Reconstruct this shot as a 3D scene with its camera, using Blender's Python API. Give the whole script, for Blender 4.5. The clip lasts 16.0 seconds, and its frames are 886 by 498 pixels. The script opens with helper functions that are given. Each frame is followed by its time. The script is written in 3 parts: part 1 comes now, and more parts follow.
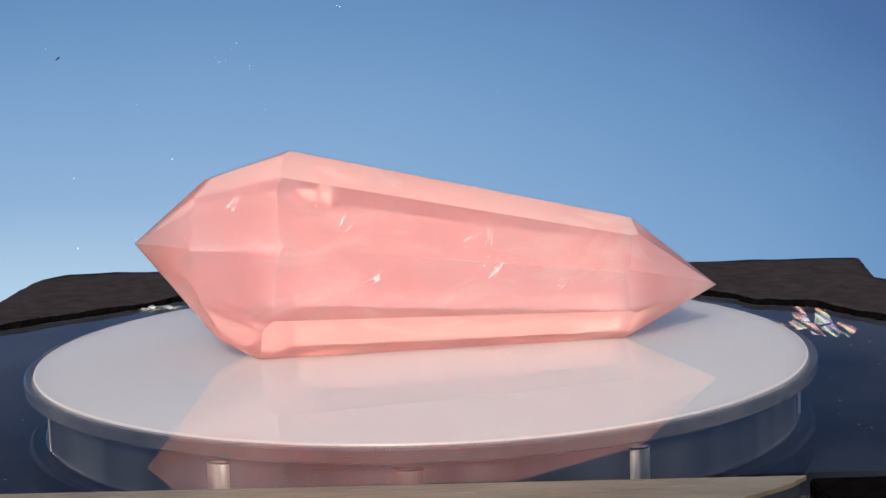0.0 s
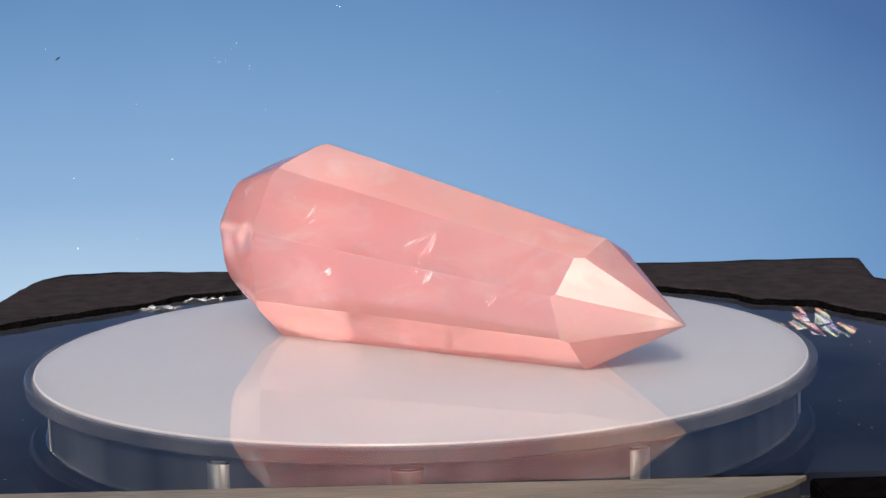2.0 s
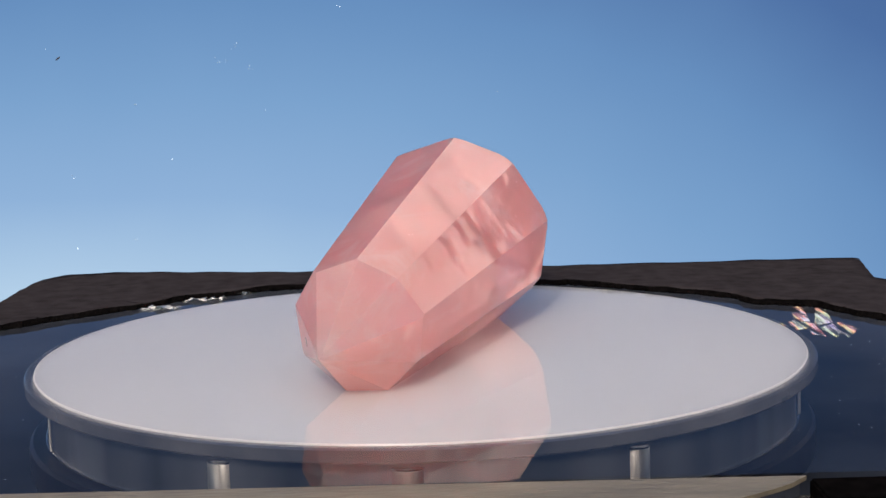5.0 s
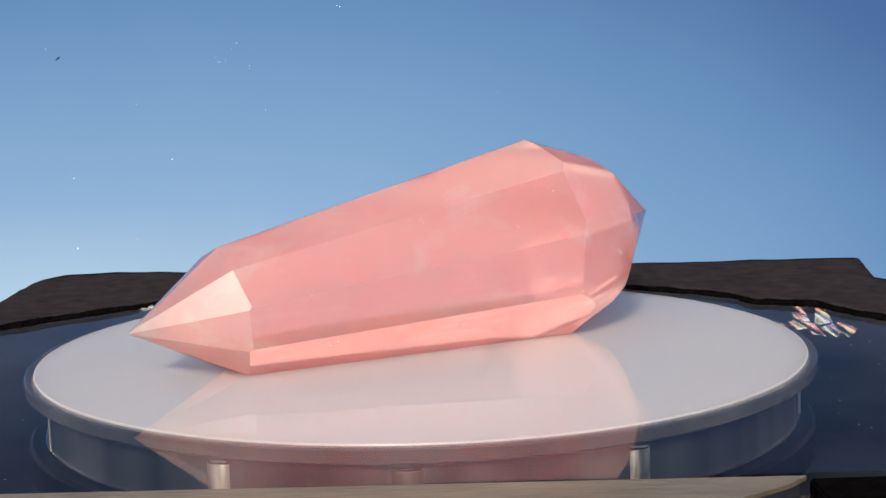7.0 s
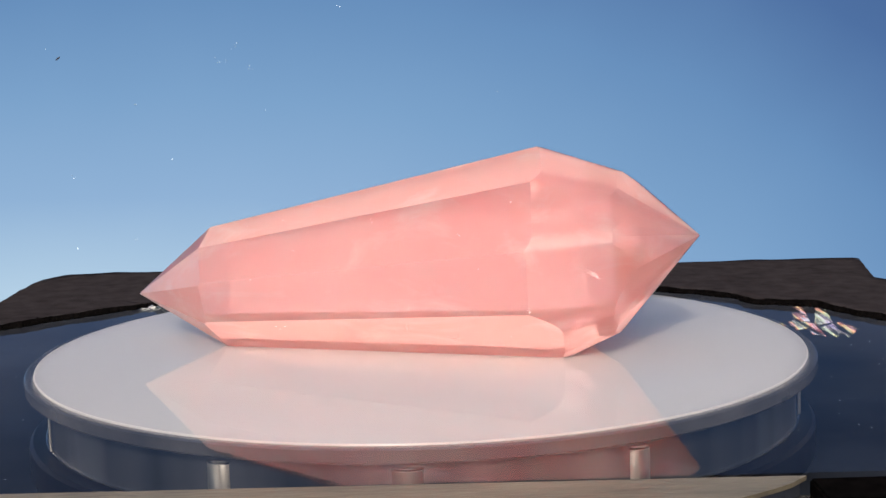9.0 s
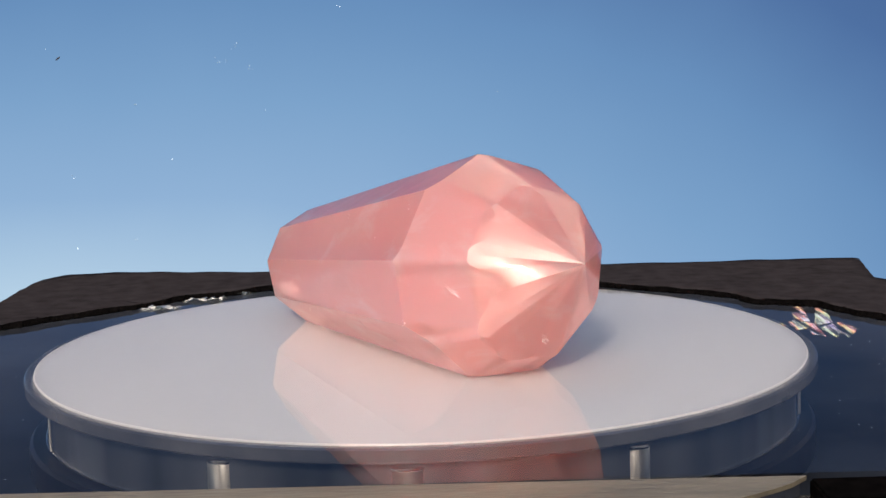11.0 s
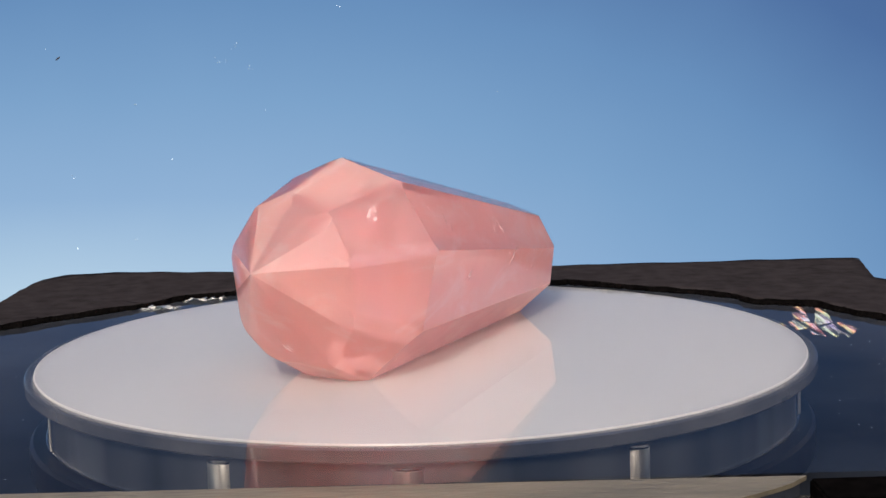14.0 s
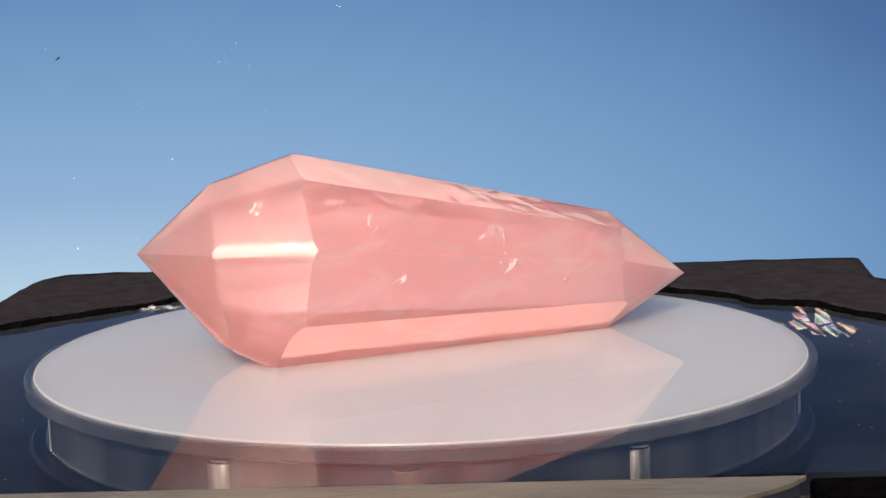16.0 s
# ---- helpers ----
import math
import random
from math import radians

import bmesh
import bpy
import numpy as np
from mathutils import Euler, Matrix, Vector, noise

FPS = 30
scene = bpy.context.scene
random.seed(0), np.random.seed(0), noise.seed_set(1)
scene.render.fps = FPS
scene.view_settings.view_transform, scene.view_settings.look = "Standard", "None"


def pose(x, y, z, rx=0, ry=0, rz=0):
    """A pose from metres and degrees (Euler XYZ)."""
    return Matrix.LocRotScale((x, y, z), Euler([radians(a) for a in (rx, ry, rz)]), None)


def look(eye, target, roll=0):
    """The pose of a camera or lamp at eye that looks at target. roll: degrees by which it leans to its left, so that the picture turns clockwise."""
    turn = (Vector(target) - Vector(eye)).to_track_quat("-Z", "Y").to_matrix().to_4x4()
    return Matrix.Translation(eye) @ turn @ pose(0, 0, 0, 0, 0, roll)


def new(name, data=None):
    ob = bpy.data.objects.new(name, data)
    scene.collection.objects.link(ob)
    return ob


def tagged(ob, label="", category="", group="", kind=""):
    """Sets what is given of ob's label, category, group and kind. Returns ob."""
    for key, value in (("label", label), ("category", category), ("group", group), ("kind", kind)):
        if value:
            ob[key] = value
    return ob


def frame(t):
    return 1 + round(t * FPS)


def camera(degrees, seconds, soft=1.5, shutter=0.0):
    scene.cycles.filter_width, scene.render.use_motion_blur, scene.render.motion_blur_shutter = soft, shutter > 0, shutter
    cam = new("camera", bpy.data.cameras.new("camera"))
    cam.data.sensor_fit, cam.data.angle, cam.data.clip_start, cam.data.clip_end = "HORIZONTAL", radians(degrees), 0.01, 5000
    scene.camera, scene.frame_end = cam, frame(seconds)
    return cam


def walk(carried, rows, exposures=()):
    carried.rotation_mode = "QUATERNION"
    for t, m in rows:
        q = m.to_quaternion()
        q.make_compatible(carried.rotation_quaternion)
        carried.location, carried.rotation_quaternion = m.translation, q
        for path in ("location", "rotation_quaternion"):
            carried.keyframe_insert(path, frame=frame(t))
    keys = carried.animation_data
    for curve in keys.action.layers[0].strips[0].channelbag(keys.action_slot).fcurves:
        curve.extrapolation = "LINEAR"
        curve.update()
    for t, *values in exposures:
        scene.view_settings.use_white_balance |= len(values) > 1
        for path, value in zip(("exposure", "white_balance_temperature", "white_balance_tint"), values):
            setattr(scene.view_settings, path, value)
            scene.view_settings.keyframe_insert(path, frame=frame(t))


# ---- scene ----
cam = camera(31.101, 16.0, 1.5)
EYE, AIM = (0.00000, -0.28788, 0.05778), (0.00459, 0.00291, 0.01733)
CAM_POSE = look(EYE, AIM, -1.620)
walk(cam, [(0.0, CAM_POSE), (16.0, CAM_POSE)], [(0.0, 1.48, 6380, 12), (4.2, 1.48, 6310, 13), (6.6, 1.48, 6480, 11), (16.0, 1.48, 6530, 11)])

# ---- world and sun ----
SUN_TO = Vector((0.152, 0.860, -0.488)).normalized()
world = bpy.data.worlds.new("sky")
scene.world = world
world.use_nodes = True
wt = world.node_tree
sky = wt.nodes.new("ShaderNodeTexSky")
sky.sky_type = "NISHITA"
sky.sun_disc = False
sky.dust_density = 3.5
sky.air_density = 0.7
sky.ozone_density = 0.3
sky.sun_elevation = math.asin(-SUN_TO.z)
sky.sun_rotation = math.atan2(-SUN_TO.x, -SUN_TO.y)
wt.links.new(sky.outputs[0], wt.nodes["Background"].inputs[0])
wt.nodes["Background"].inputs[1].default_value = 0.148
sun = new("sun", bpy.data.lights.new("sun", "SUN"))
sun.data.energy = 0.78
sun.data.angle = radians(4.0)
sun.data.color = (1.0, 0.87, 0.72)
sun.matrix_world = look(-SUN_TO * 2, (0, 0, 0))


# ---- materials ----
def material(name, base, rough=0.5, metal=0.0):
    m = bpy.data.materials.new(name)
    m.use_nodes = True
    b = m.node_tree.nodes["Principled BSDF"]
    b.inputs["Base Color"].default_value = (*base, 1)
    b.inputs["Roughness"].default_value = rough
    b.inputs["Metallic"].default_value = metal
    return m


def node(m, kind, **inputs):
    n = m.node_tree.nodes.new(kind)
    for key, value in inputs.items():
        n.inputs[key.replace("_", " ")].default_value = value
    return n


def link(m, a, out, b, into):
    m.node_tree.links.new(a.outputs[out], b.inputs[into])


def varied(m, low, high, scale, detail=6.0, bump=0.0, stretch=(1, 1, 1), bump_scale=None):
    """Colour between low and high by noise at the given scale, with a fine bump."""
    b = m.node_tree.nodes["Principled BSDF"]
    co = node(m, "ShaderNodeTexCoord")
    mp = node(m, "ShaderNodeMapping", Scale=stretch)
    link(m, co, "Object", mp, "Vector")
    n = node(m, "ShaderNodeTexNoise", Scale=scale, Detail=detail, Roughness=0.6)
    link(m, mp, "Vector", n, "Vector")
    r = node(m, "ShaderNodeValToRGB")
    r.color_ramp.elements[0].position, r.color_ramp.elements[1].position = 0.32, 0.68
    r.color_ramp.elements[0].color, r.color_ramp.elements[1].color = (*low, 1), (*high, 1)
    link(m, n, "Fac", r, "Fac")
    link(m, r, "Color", b, "Base Color")
    if bump:
        f = node(m, "ShaderNodeTexNoise", Scale=bump_scale or scale * 5, Detail=4.0)
        link(m, mp, "Vector", f, "Vector")
        k = node(m, "ShaderNodeBump", Strength=bump, Distance=0.0004)
        link(m, f, "Fac", k, "Height")
        link(m, k, "Normal", b, "Normal")
    return m


QUARTZ = material("rose_quartz", (0.8, 0.4, 0.4), 0.05)
varied(QUARTZ, (0.95, 0.37, 0.38), (0.98, 0.47, 0.475), 42.0)
qb = QUARTZ.node_tree.nodes["Principled BSDF"]
qb.inputs["Subsurface Weight"].default_value = 1.0
qb.inputs["Subsurface Radius"].default_value = (1.0, 0.5, 0.45)
qb.inputs["Subsurface Scale"].default_value = 0.05
qb.inputs["IOR"].default_value = 1.54
qb.inputs["Roughness"].default_value = 0.03
qglass = node(QUARTZ, "ShaderNodeBsdfGlass", Color=(1.0, 0.79, 0.76, 1), Roughness=0.0, IOR=1.54)
qboth = node(QUARTZ, "ShaderNodeMixShader", Fac=0.46)
qmilk = node(QUARTZ, "ShaderNodeBsdfTranslucent")
qbody = node(QUARTZ, "ShaderNodeMixShader", Fac=0.72)
QUARTZ.node_tree.links.new(qb.outputs[0], qbody.inputs[1])
qshine = node(QUARTZ, "ShaderNodeBsdfGlossy", Roughness=0.02)
qfres = node(QUARTZ, "ShaderNodeFresnel", IOR=1.54)
qskin = node(QUARTZ, "ShaderNodeMixShader")
link(QUARTZ, qfres, "Fac", qskin, 0)
QUARTZ.node_tree.links.new(qmilk.outputs[0], qskin.inputs[1])
QUARTZ.node_tree.links.new(qshine.outputs[0], qskin.inputs[2])
QUARTZ.node_tree.links.new(qskin.outputs[0], qbody.inputs[2])
QUARTZ.node_tree.links.new(qbody.outputs[0], qboth.inputs[1])
QUARTZ.node_tree.links.new(qglass.outputs[0], qboth.inputs[2])
QUARTZ.node_tree.links.new(qboth.outputs[0], QUARTZ.node_tree.nodes["Material Output"].inputs[0])
qco = node(QUARTZ, "ShaderNodeTexCoord")
# hand-polished facets are never quite flat
wave = node(QUARTZ, "ShaderNodeTexNoise", Scale=170.0, Detail=1.0)
link(QUARTZ, qco, "Object", wave, "Vector")
polish = node(QUARTZ, "ShaderNodeBump", Strength=0.6, Distance=0.0003)
link(QUARTZ, wave, "Fac", polish, "Height")
for shader in (qb, qglass, qshine):
    link(QUARTZ, polish, "Normal", shader, "Normal")
# milky veils and thin healed cracks inside the stone
qmap = node(QUARTZ, "ShaderNodeMapping", Scale=(0.6, 1.0, 1.3), Rotation=(0.4, 0.7, 0.2))
link(QUARTZ, qco, "Object", qmap, "Vector")
veil = node(QUARTZ, "ShaderNodeTexNoise", Scale=95.0, Detail=7.0, Roughness=0.6, Distortion=0.7)
link(QUARTZ, qmap, "Vector", veil, "Vector")
vr = node(QUARTZ, "ShaderNodeValToRGB")
vr.color_ramp.elements[0].position, vr.color_ramp.elements[1].position = 0.52, 0.72
link(QUARTZ, veil, "Fac", vr, "Fac")
crack = node(QUARTZ, "ShaderNodeTexVoronoi", Scale=70.0)
crack.feature = "DISTANCE_TO_EDGE"
warp = node(QUARTZ, "ShaderNodeTexNoise", Scale=60.0, Detail=4.0)
link(QUARTZ, qmap, "Vector", warp, "Vector")
wmix = node(QUARTZ, "ShaderNodeVectorMath")
wmix.operation = "MULTIPLY_ADD"
link(QUARTZ, warp, "Color", wmix, 0)
wmix.inputs[1].default_value = (0.02, 0.02, 0.02)
link(QUARTZ, qmap, "Vector", wmix, 2)
link(QUARTZ, wmix, "Vector", crack, "Vector")
cr = node(QUARTZ, "ShaderNodeValToRGB")
cr.color_ramp.elements[0].position, cr.color_ramp.elements[1].position = 0.004, 0.03
cr.color_ramp.elements[0].color, cr.color_ramp.elements[1].color = (1, 1, 1, 1), (0, 0, 0, 1)
link(QUARTZ, crack, "Distance", cr, "Fac")
few = node(QUARTZ, "ShaderNodeTexNoise", Scale=38.0, Detail=2.0)
link(QUARTZ, qco, "Object", few, "Vector")
fewr = node(QUARTZ, "ShaderNodeValToRGB")
fewr.color_ramp.elements[0].position, fewr.color_ramp.elements[1].position = 0.6, 0.72
link(QUARTZ, few, "Fac", fewr, "Fac")
cm = node(QUARTZ, "ShaderNodeMath")
cm.operation = "MULTIPLY"
link(QUARTZ, cr, "Color", cm, 0)
link(QUARTZ, fewr, "Color", cm, 1)
both = node(QUARTZ, "ShaderNodeMath")
both.operation = "MULTIPLY_ADD"
both.use_clamp = True
link(QUARTZ, vr, "Color", both, 0)
both.inputs[1].default_value = 0.6
half = node(QUARTZ, "ShaderNodeMath")
half.operation = "MULTIPLY"
link(QUARTZ, cm, 0, half, 0)
half.inputs[1].default_value = 0.1
link(QUARTZ, half, 0, both, 2)
qmix = node(QUARTZ, "ShaderNodeMix")
qmix.data_type = "RGBA"
link(QUARTZ, both, 0, qmix, 0)
base_link = qb.inputs["Base Color"].links[0]
QUARTZ.node_tree.links.new(base_link.from_socket, qmix.inputs[6])
qmix.inputs[7].default_value = (0.94, 0.64, 0.62, 1)
QUARTZ.node_tree.links.new(qmix.outputs[2], qb.inputs["Base Color"])
qpale = node(QUARTZ, "ShaderNodeMix")
qpale.data_type = "RGBA"
link(QUARTZ, both, 0, qpale, 0)
qpale.inputs[6].default_value = (0.97, 0.57, 0.535, 1)
qpale.inputs[7].default_value = (0.99, 0.80, 0.76, 1)
QUARTZ.node_tree.links.new(qpale.outputs[2], qmilk.inputs["Color"])
WHITE = varied(material("white_acrylic", (0.66, 0.66, 0.66), 0.4), (0.455, 0.468, 0.482), (0.485, 0.498, 0.512), 30.0)
wb = WHITE.node_tree.nodes["Principled BSDF"]
wb.inputs["Subsurface Weight"].default_value = 0.7
wb.inputs["Subsurface Radius"].default_value = (1.0, 1.0, 1.0)
wb.inputs["Subsurface Scale"].default_value = 0.012
FELT = varied(material("black_felt", (0.03, 0.03, 0.03), 0.95), (0.012, 0.0105, 0.011), (0.022, 0.0195, 0.0205), 260.0, 8.0, 0.07, (1, 1, 1), 2500.0)
SOOT = varied(material("black_fuzz", (0.002, 0.002, 0.002), 1.0), (0.0008, 0.0008, 0.0008), (0.0025, 0.0022, 0.0022), 500.0)
for m in (FELT, SOOT):
    m.node_tree.nodes["Principled BSDF"].inputs["Specular IOR Level"].default_value = 0.0
NAVY = varied(material("dark_board", (0.01, 0.01, 0.012), 0.6), (0.002, 0.0025, 0.004), (0.016, 0.02, 0.028), 32.0)
NAVY.node_tree.nodes["Principled BSDF"].inputs["Specular IOR Level"].default_value = 0.08
FLANGE = varied(material("dark_lacquer", (0.003, 0.003, 0.004), 0.35), (0.002, 0.002, 0.003), (0.006, 0.006, 0.008), 60.0)
FLANGE.node_tree.nodes["Principled BSDF"].inputs["Specular IOR Level"].default_value = 0.2
# blotchy vertical reflections of the polished drum are put into its colour
DRUM = varied(material("streaked_drum", (0.2, 0.2, 0.22), 0.36, 0.9), (0.035, 0.044, 0.06), (0.21, 0.23, 0.27), 45.0, 3.0, 0.0, (1, 1, 0.06))
STEEL = varied(material("steel", (0.7, 0.68, 0.62), 0.22, 1.0), (0.66, 0.64, 0.58), (0.78, 0.76, 0.7), 200.0)
SATIN = varied(material("satin_metal", (0.75, 0.72, 0.65), 0.34, 1.0), (0.46, 0.455, 0.44), (0.6, 0.59, 0.57), 300.0, 6.0, 0.0, (1, 1, 0.03))
BRASS = varied(material("champagne_metal", (0.5, 0.46, 0.38), 0.42, 0.35), (0.03, 0.026, 0.018), (0.13, 0.112, 0.078), 110.0, 10.0, 0.4, (0.25, 1, 1), 900.0)

GLASS = bpy.data.materials.new("clear_glass")
GLASS.use_nodes = True
gt = GLASS.node_tree
gt.nodes.remove(gt.nodes["Principled BSDF"])
fres = node(GLASS, "ShaderNodeFresnel", IOR=1.48)
clear = gt.nodes.new("ShaderNodeBsdfTransparent")
gloss = gt.nodes.new("ShaderNodeBsdfGlossy")
gloss.inputs["Roughness"].default_value = 0.0
gmix = gt.nodes.new("ShaderNodeMixShader")
gco = node(GLASS, "ShaderNodeTexCoord")
gmap = node(GLASS, "ShaderNodeMapping", Scale=(1.0, 0.45, 1.0), Rotation=(0, 0, 0.5))
link(GLASS, gco, "Object", gmap, "Vector")
smear = node(GLASS, "ShaderNodeTexNoise", Scale=60.0, Detail=7.0, Roughness=0.65, Distortion=0.8)
link(GLASS, gmap, "Vector", smear, "Vector")
smr = node(GLASS, "ShaderNodeMapRange", From_Min=0.3, From_Max=0.7, To_Min=0.0, To_Max=0.05)
link(GLASS, smear, "Fac", smr, "Value")
link(GLASS, smr, "Result", gloss, "Roughness")
link(GLASS, fres, "Fac", gmix, 0)
gt.links.new(clear.outputs[0], gmix.inputs[1])
gt.links.new(gloss.outputs[0], gmix.inputs[2])
dirt = node(GLASS, "ShaderNodeBsdfDiffuse", Color=(0.55, 0.58, 0.62, 1))
dirty = gt.nodes.new("ShaderNodeMixShader")
dmap = node(GLASS, "ShaderNodeMapRange", From_Min=0.58, From_Max=0.8, To_Min=0.0, To_Max=0.008)
link(GLASS, smear, "Fac", dmap, "Value")
link(GLASS, dmap, "Result", dirty, 0)
gt.links.new(gmix.outputs[0], dirty.inputs[1])
gt.links.new(dirt.outputs[0], dirty.inputs[2])
gt.links.new(dirty.outputs[0], gt.nodes["Material Output"].inputs[0])

CLEAR = bpy.data.materials.new("glass_edge")
CLEAR.use_nodes = True
ct = CLEAR.node_tree
ct.nodes.remove(ct.nodes["Principled BSDF"])
ct.links.new(ct.nodes.new("ShaderNodeBsdfTransparent").outputs[0], ct.nodes["Material Output"].inputs[0])

RIM = varied(material("acrylic_rim", (0.2, 0.2, 0.2), 0.22, 0.35), (0.035, 0.04, 0.05), (0.11, 0.115, 0.125), 45.0, 4.0)
VEIL = material("pale_inclusion", (0.88, 0.66, 0.64), 0.12)
WISP = material("healed_crack", (0.97, 0.9, 0.88), 0.3)
wco = node(WISP, "ShaderNodeTexCoord")
wno = node(WISP, "ShaderNodeTexNoise", Scale=700.0, Detail=6.0, Roughness=0.65, Distortion=0.8)
link(WISP, wco, "Object", wno, "Vector")
wra = node(WISP, "ShaderNodeMapRange", From_Min=0.4, From_Max=0.75, To_Min=0.0, To_Max=0.34)
link(WISP, wno, "Fac", wra, "Value")
link(WISP, wra, "Result", WISP.node_tree.nodes["Principled BSDF"], "Alpha")
REFLECTOR = varied(material("pale_reflector", (0.6, 0.6, 0.61), 0.9), (0.48, 0.485, 0.50), (0.55, 0.555, 0.57), 1.4, 8.0, 0.2, (1, 1, 1), 120.0)
BEZEL = material("white_bezel", (0.76, 0.755, 0.74), 0.3)
DUST = material("dust", (0.5, 0.52, 0.56), 0.8)
LINT = material("backdrop_lint", (0.36, 0.46, 0.56), 0.9)
FILM = material("crumpled_film", (0.17, 0.185, 0.175), 0.2)
FILM.node_tree.nodes["Principled BSDF"].inputs["Transmission Weight"].default_value = 0.6
# rainbow of a light caustic, put into the colour of flat shards
CAUSTIC = material("rainbow_caustic", (0.8, 0.8, 0.8), 0.5, 0.1)
fn = node(CAUSTIC, "ShaderNodeTexNoise", Scale=330.0, Detail=3.0, Roughness=0.65)
fc = node(CAUSTIC, "ShaderNodeTexCoord")
fm = node(CAUSTIC, "ShaderNodeMapping", Scale=(1.1, 0.10, 1), Rotation=(0, 0, 0.5))
link(CAUSTIC, fc, "Object", fm, "Vector")
link(CAUSTIC, fm, "Vector", fn, "Vector")
fr = node(CAUSTIC, "ShaderNodeValToRGB")
CAUSTIC_STOPS = ((0.36, (0.05, 0.06, 0.14)), (0.44, (0.45, 0.4, 0.75)), (0.5, (0.85, 0.85, 0.88)), (0.56, (0.55, 0.8, 0.65)), (0.61, (0.9, 0.8, 0.4)), (0.66, (0.95, 0.3, 0.3)), (0.74, (0.75, 0.8, 0.95)))
while len(fr.color_ramp.elements) < len(CAUSTIC_STOPS):
    fr.color_ramp.elements.new(0.5)
for e, (at, col) in zip(fr.color_ramp.elements, CAUSTIC_STOPS):
    e.position, e.color = at, (*[c * 0.65 for c in col], 1)
frand = node(CAUSTIC, "ShaderNodeObjectInfo")
fshift = node(CAUSTIC, "ShaderNodeMath")
fshift.operation = "MULTIPLY_ADD"
link(CAUSTIC, frand, "Random", fshift, 0)
fshift.inputs[1].default_value = 0.16
link(CAUSTIC, fn, "Fac", fshift, 2)
link(CAUSTIC, fshift, 0, fr, "Fac")
link(CAUSTIC, fr, "Color", CAUSTIC.node_tree.nodes["Principled BSDF"], "Base Color")
fa = node(CAUSTIC, "ShaderNodeTexNoise", Scale=600.0, Detail=4.0)
link(CAUSTIC, fm, "Vector", fa, "Vector")
far = node(CAUSTIC, "ShaderNodeValToRGB")
far.color_ramp.elements[0].position, far.color_ramp.elements[1].position = 0.42, 0.72
link(CAUSTIC, fa, "Fac", far, "Fac")
link(CAUSTIC, far, "Color", CAUSTIC.node_tree.nodes["Principled BSDF"], "Alpha")

BACK = bpy.data.materials.new("sky_backdrop")
BACK.use_nodes = True
bt = BACK.node_tree
bt.nodes.remove(bt.nodes["Principled BSDF"])
# the board glows by itself; the sky's brightness is put into its emission colour
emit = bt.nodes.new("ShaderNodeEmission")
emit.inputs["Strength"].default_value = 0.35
bco = node(BACK, "ShaderNodeTexCoord")
bmap = node(BACK, "ShaderNodeMapping", Scale=(1, 1, 1))
link(BACK, bco, "Object", bmap, "Vector")
sep = node(BACK, "ShaderNodeSeparateXYZ")
link(BACK, bmap, "Vector", sep, "Vector")
ramp = node(BACK, "ShaderNodeValToRGB")
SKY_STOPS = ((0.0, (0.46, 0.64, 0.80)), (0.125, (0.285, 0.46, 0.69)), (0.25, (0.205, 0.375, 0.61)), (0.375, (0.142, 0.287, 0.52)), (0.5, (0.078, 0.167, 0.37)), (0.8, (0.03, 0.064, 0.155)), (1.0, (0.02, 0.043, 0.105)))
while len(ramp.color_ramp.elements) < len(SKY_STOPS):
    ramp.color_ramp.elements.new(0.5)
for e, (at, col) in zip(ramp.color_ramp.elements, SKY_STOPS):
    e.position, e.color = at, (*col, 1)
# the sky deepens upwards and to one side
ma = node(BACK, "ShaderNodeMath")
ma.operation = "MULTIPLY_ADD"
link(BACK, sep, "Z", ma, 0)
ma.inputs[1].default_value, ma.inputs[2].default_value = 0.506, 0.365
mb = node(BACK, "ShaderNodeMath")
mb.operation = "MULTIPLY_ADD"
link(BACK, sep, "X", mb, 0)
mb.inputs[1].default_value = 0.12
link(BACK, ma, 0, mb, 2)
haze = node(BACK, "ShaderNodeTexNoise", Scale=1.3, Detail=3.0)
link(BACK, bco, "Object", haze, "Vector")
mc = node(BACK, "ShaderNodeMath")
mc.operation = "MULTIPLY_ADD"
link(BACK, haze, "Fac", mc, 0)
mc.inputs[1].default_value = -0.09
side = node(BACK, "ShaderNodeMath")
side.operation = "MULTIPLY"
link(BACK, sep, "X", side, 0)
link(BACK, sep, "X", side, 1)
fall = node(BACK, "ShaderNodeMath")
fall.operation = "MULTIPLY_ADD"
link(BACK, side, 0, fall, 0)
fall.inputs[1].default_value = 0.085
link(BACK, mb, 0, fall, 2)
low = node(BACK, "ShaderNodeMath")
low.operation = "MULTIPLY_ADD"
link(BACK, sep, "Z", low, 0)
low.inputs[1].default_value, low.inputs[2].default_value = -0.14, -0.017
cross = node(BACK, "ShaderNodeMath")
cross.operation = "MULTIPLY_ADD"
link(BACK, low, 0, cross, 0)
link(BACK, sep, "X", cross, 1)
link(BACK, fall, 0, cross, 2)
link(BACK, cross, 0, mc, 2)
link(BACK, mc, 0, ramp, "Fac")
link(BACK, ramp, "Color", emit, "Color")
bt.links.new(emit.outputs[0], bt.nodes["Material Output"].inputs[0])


# ---- building helpers ----
def mesh_of(name, bm, mat):
    me = bpy.data.meshes.new(name)
    bmesh.ops.recalc_face_normals(bm, faces=bm.faces)
    bm.to_mesh(me)
    bm.free()
    me.materials.append(mat)
    return me


def part(name, bm, mat, parent=None, label=""):
    ob = new(name, mesh_of(name, bm, mat))
    ob.parent = parent
    return tagged(ob, label) if label else ob


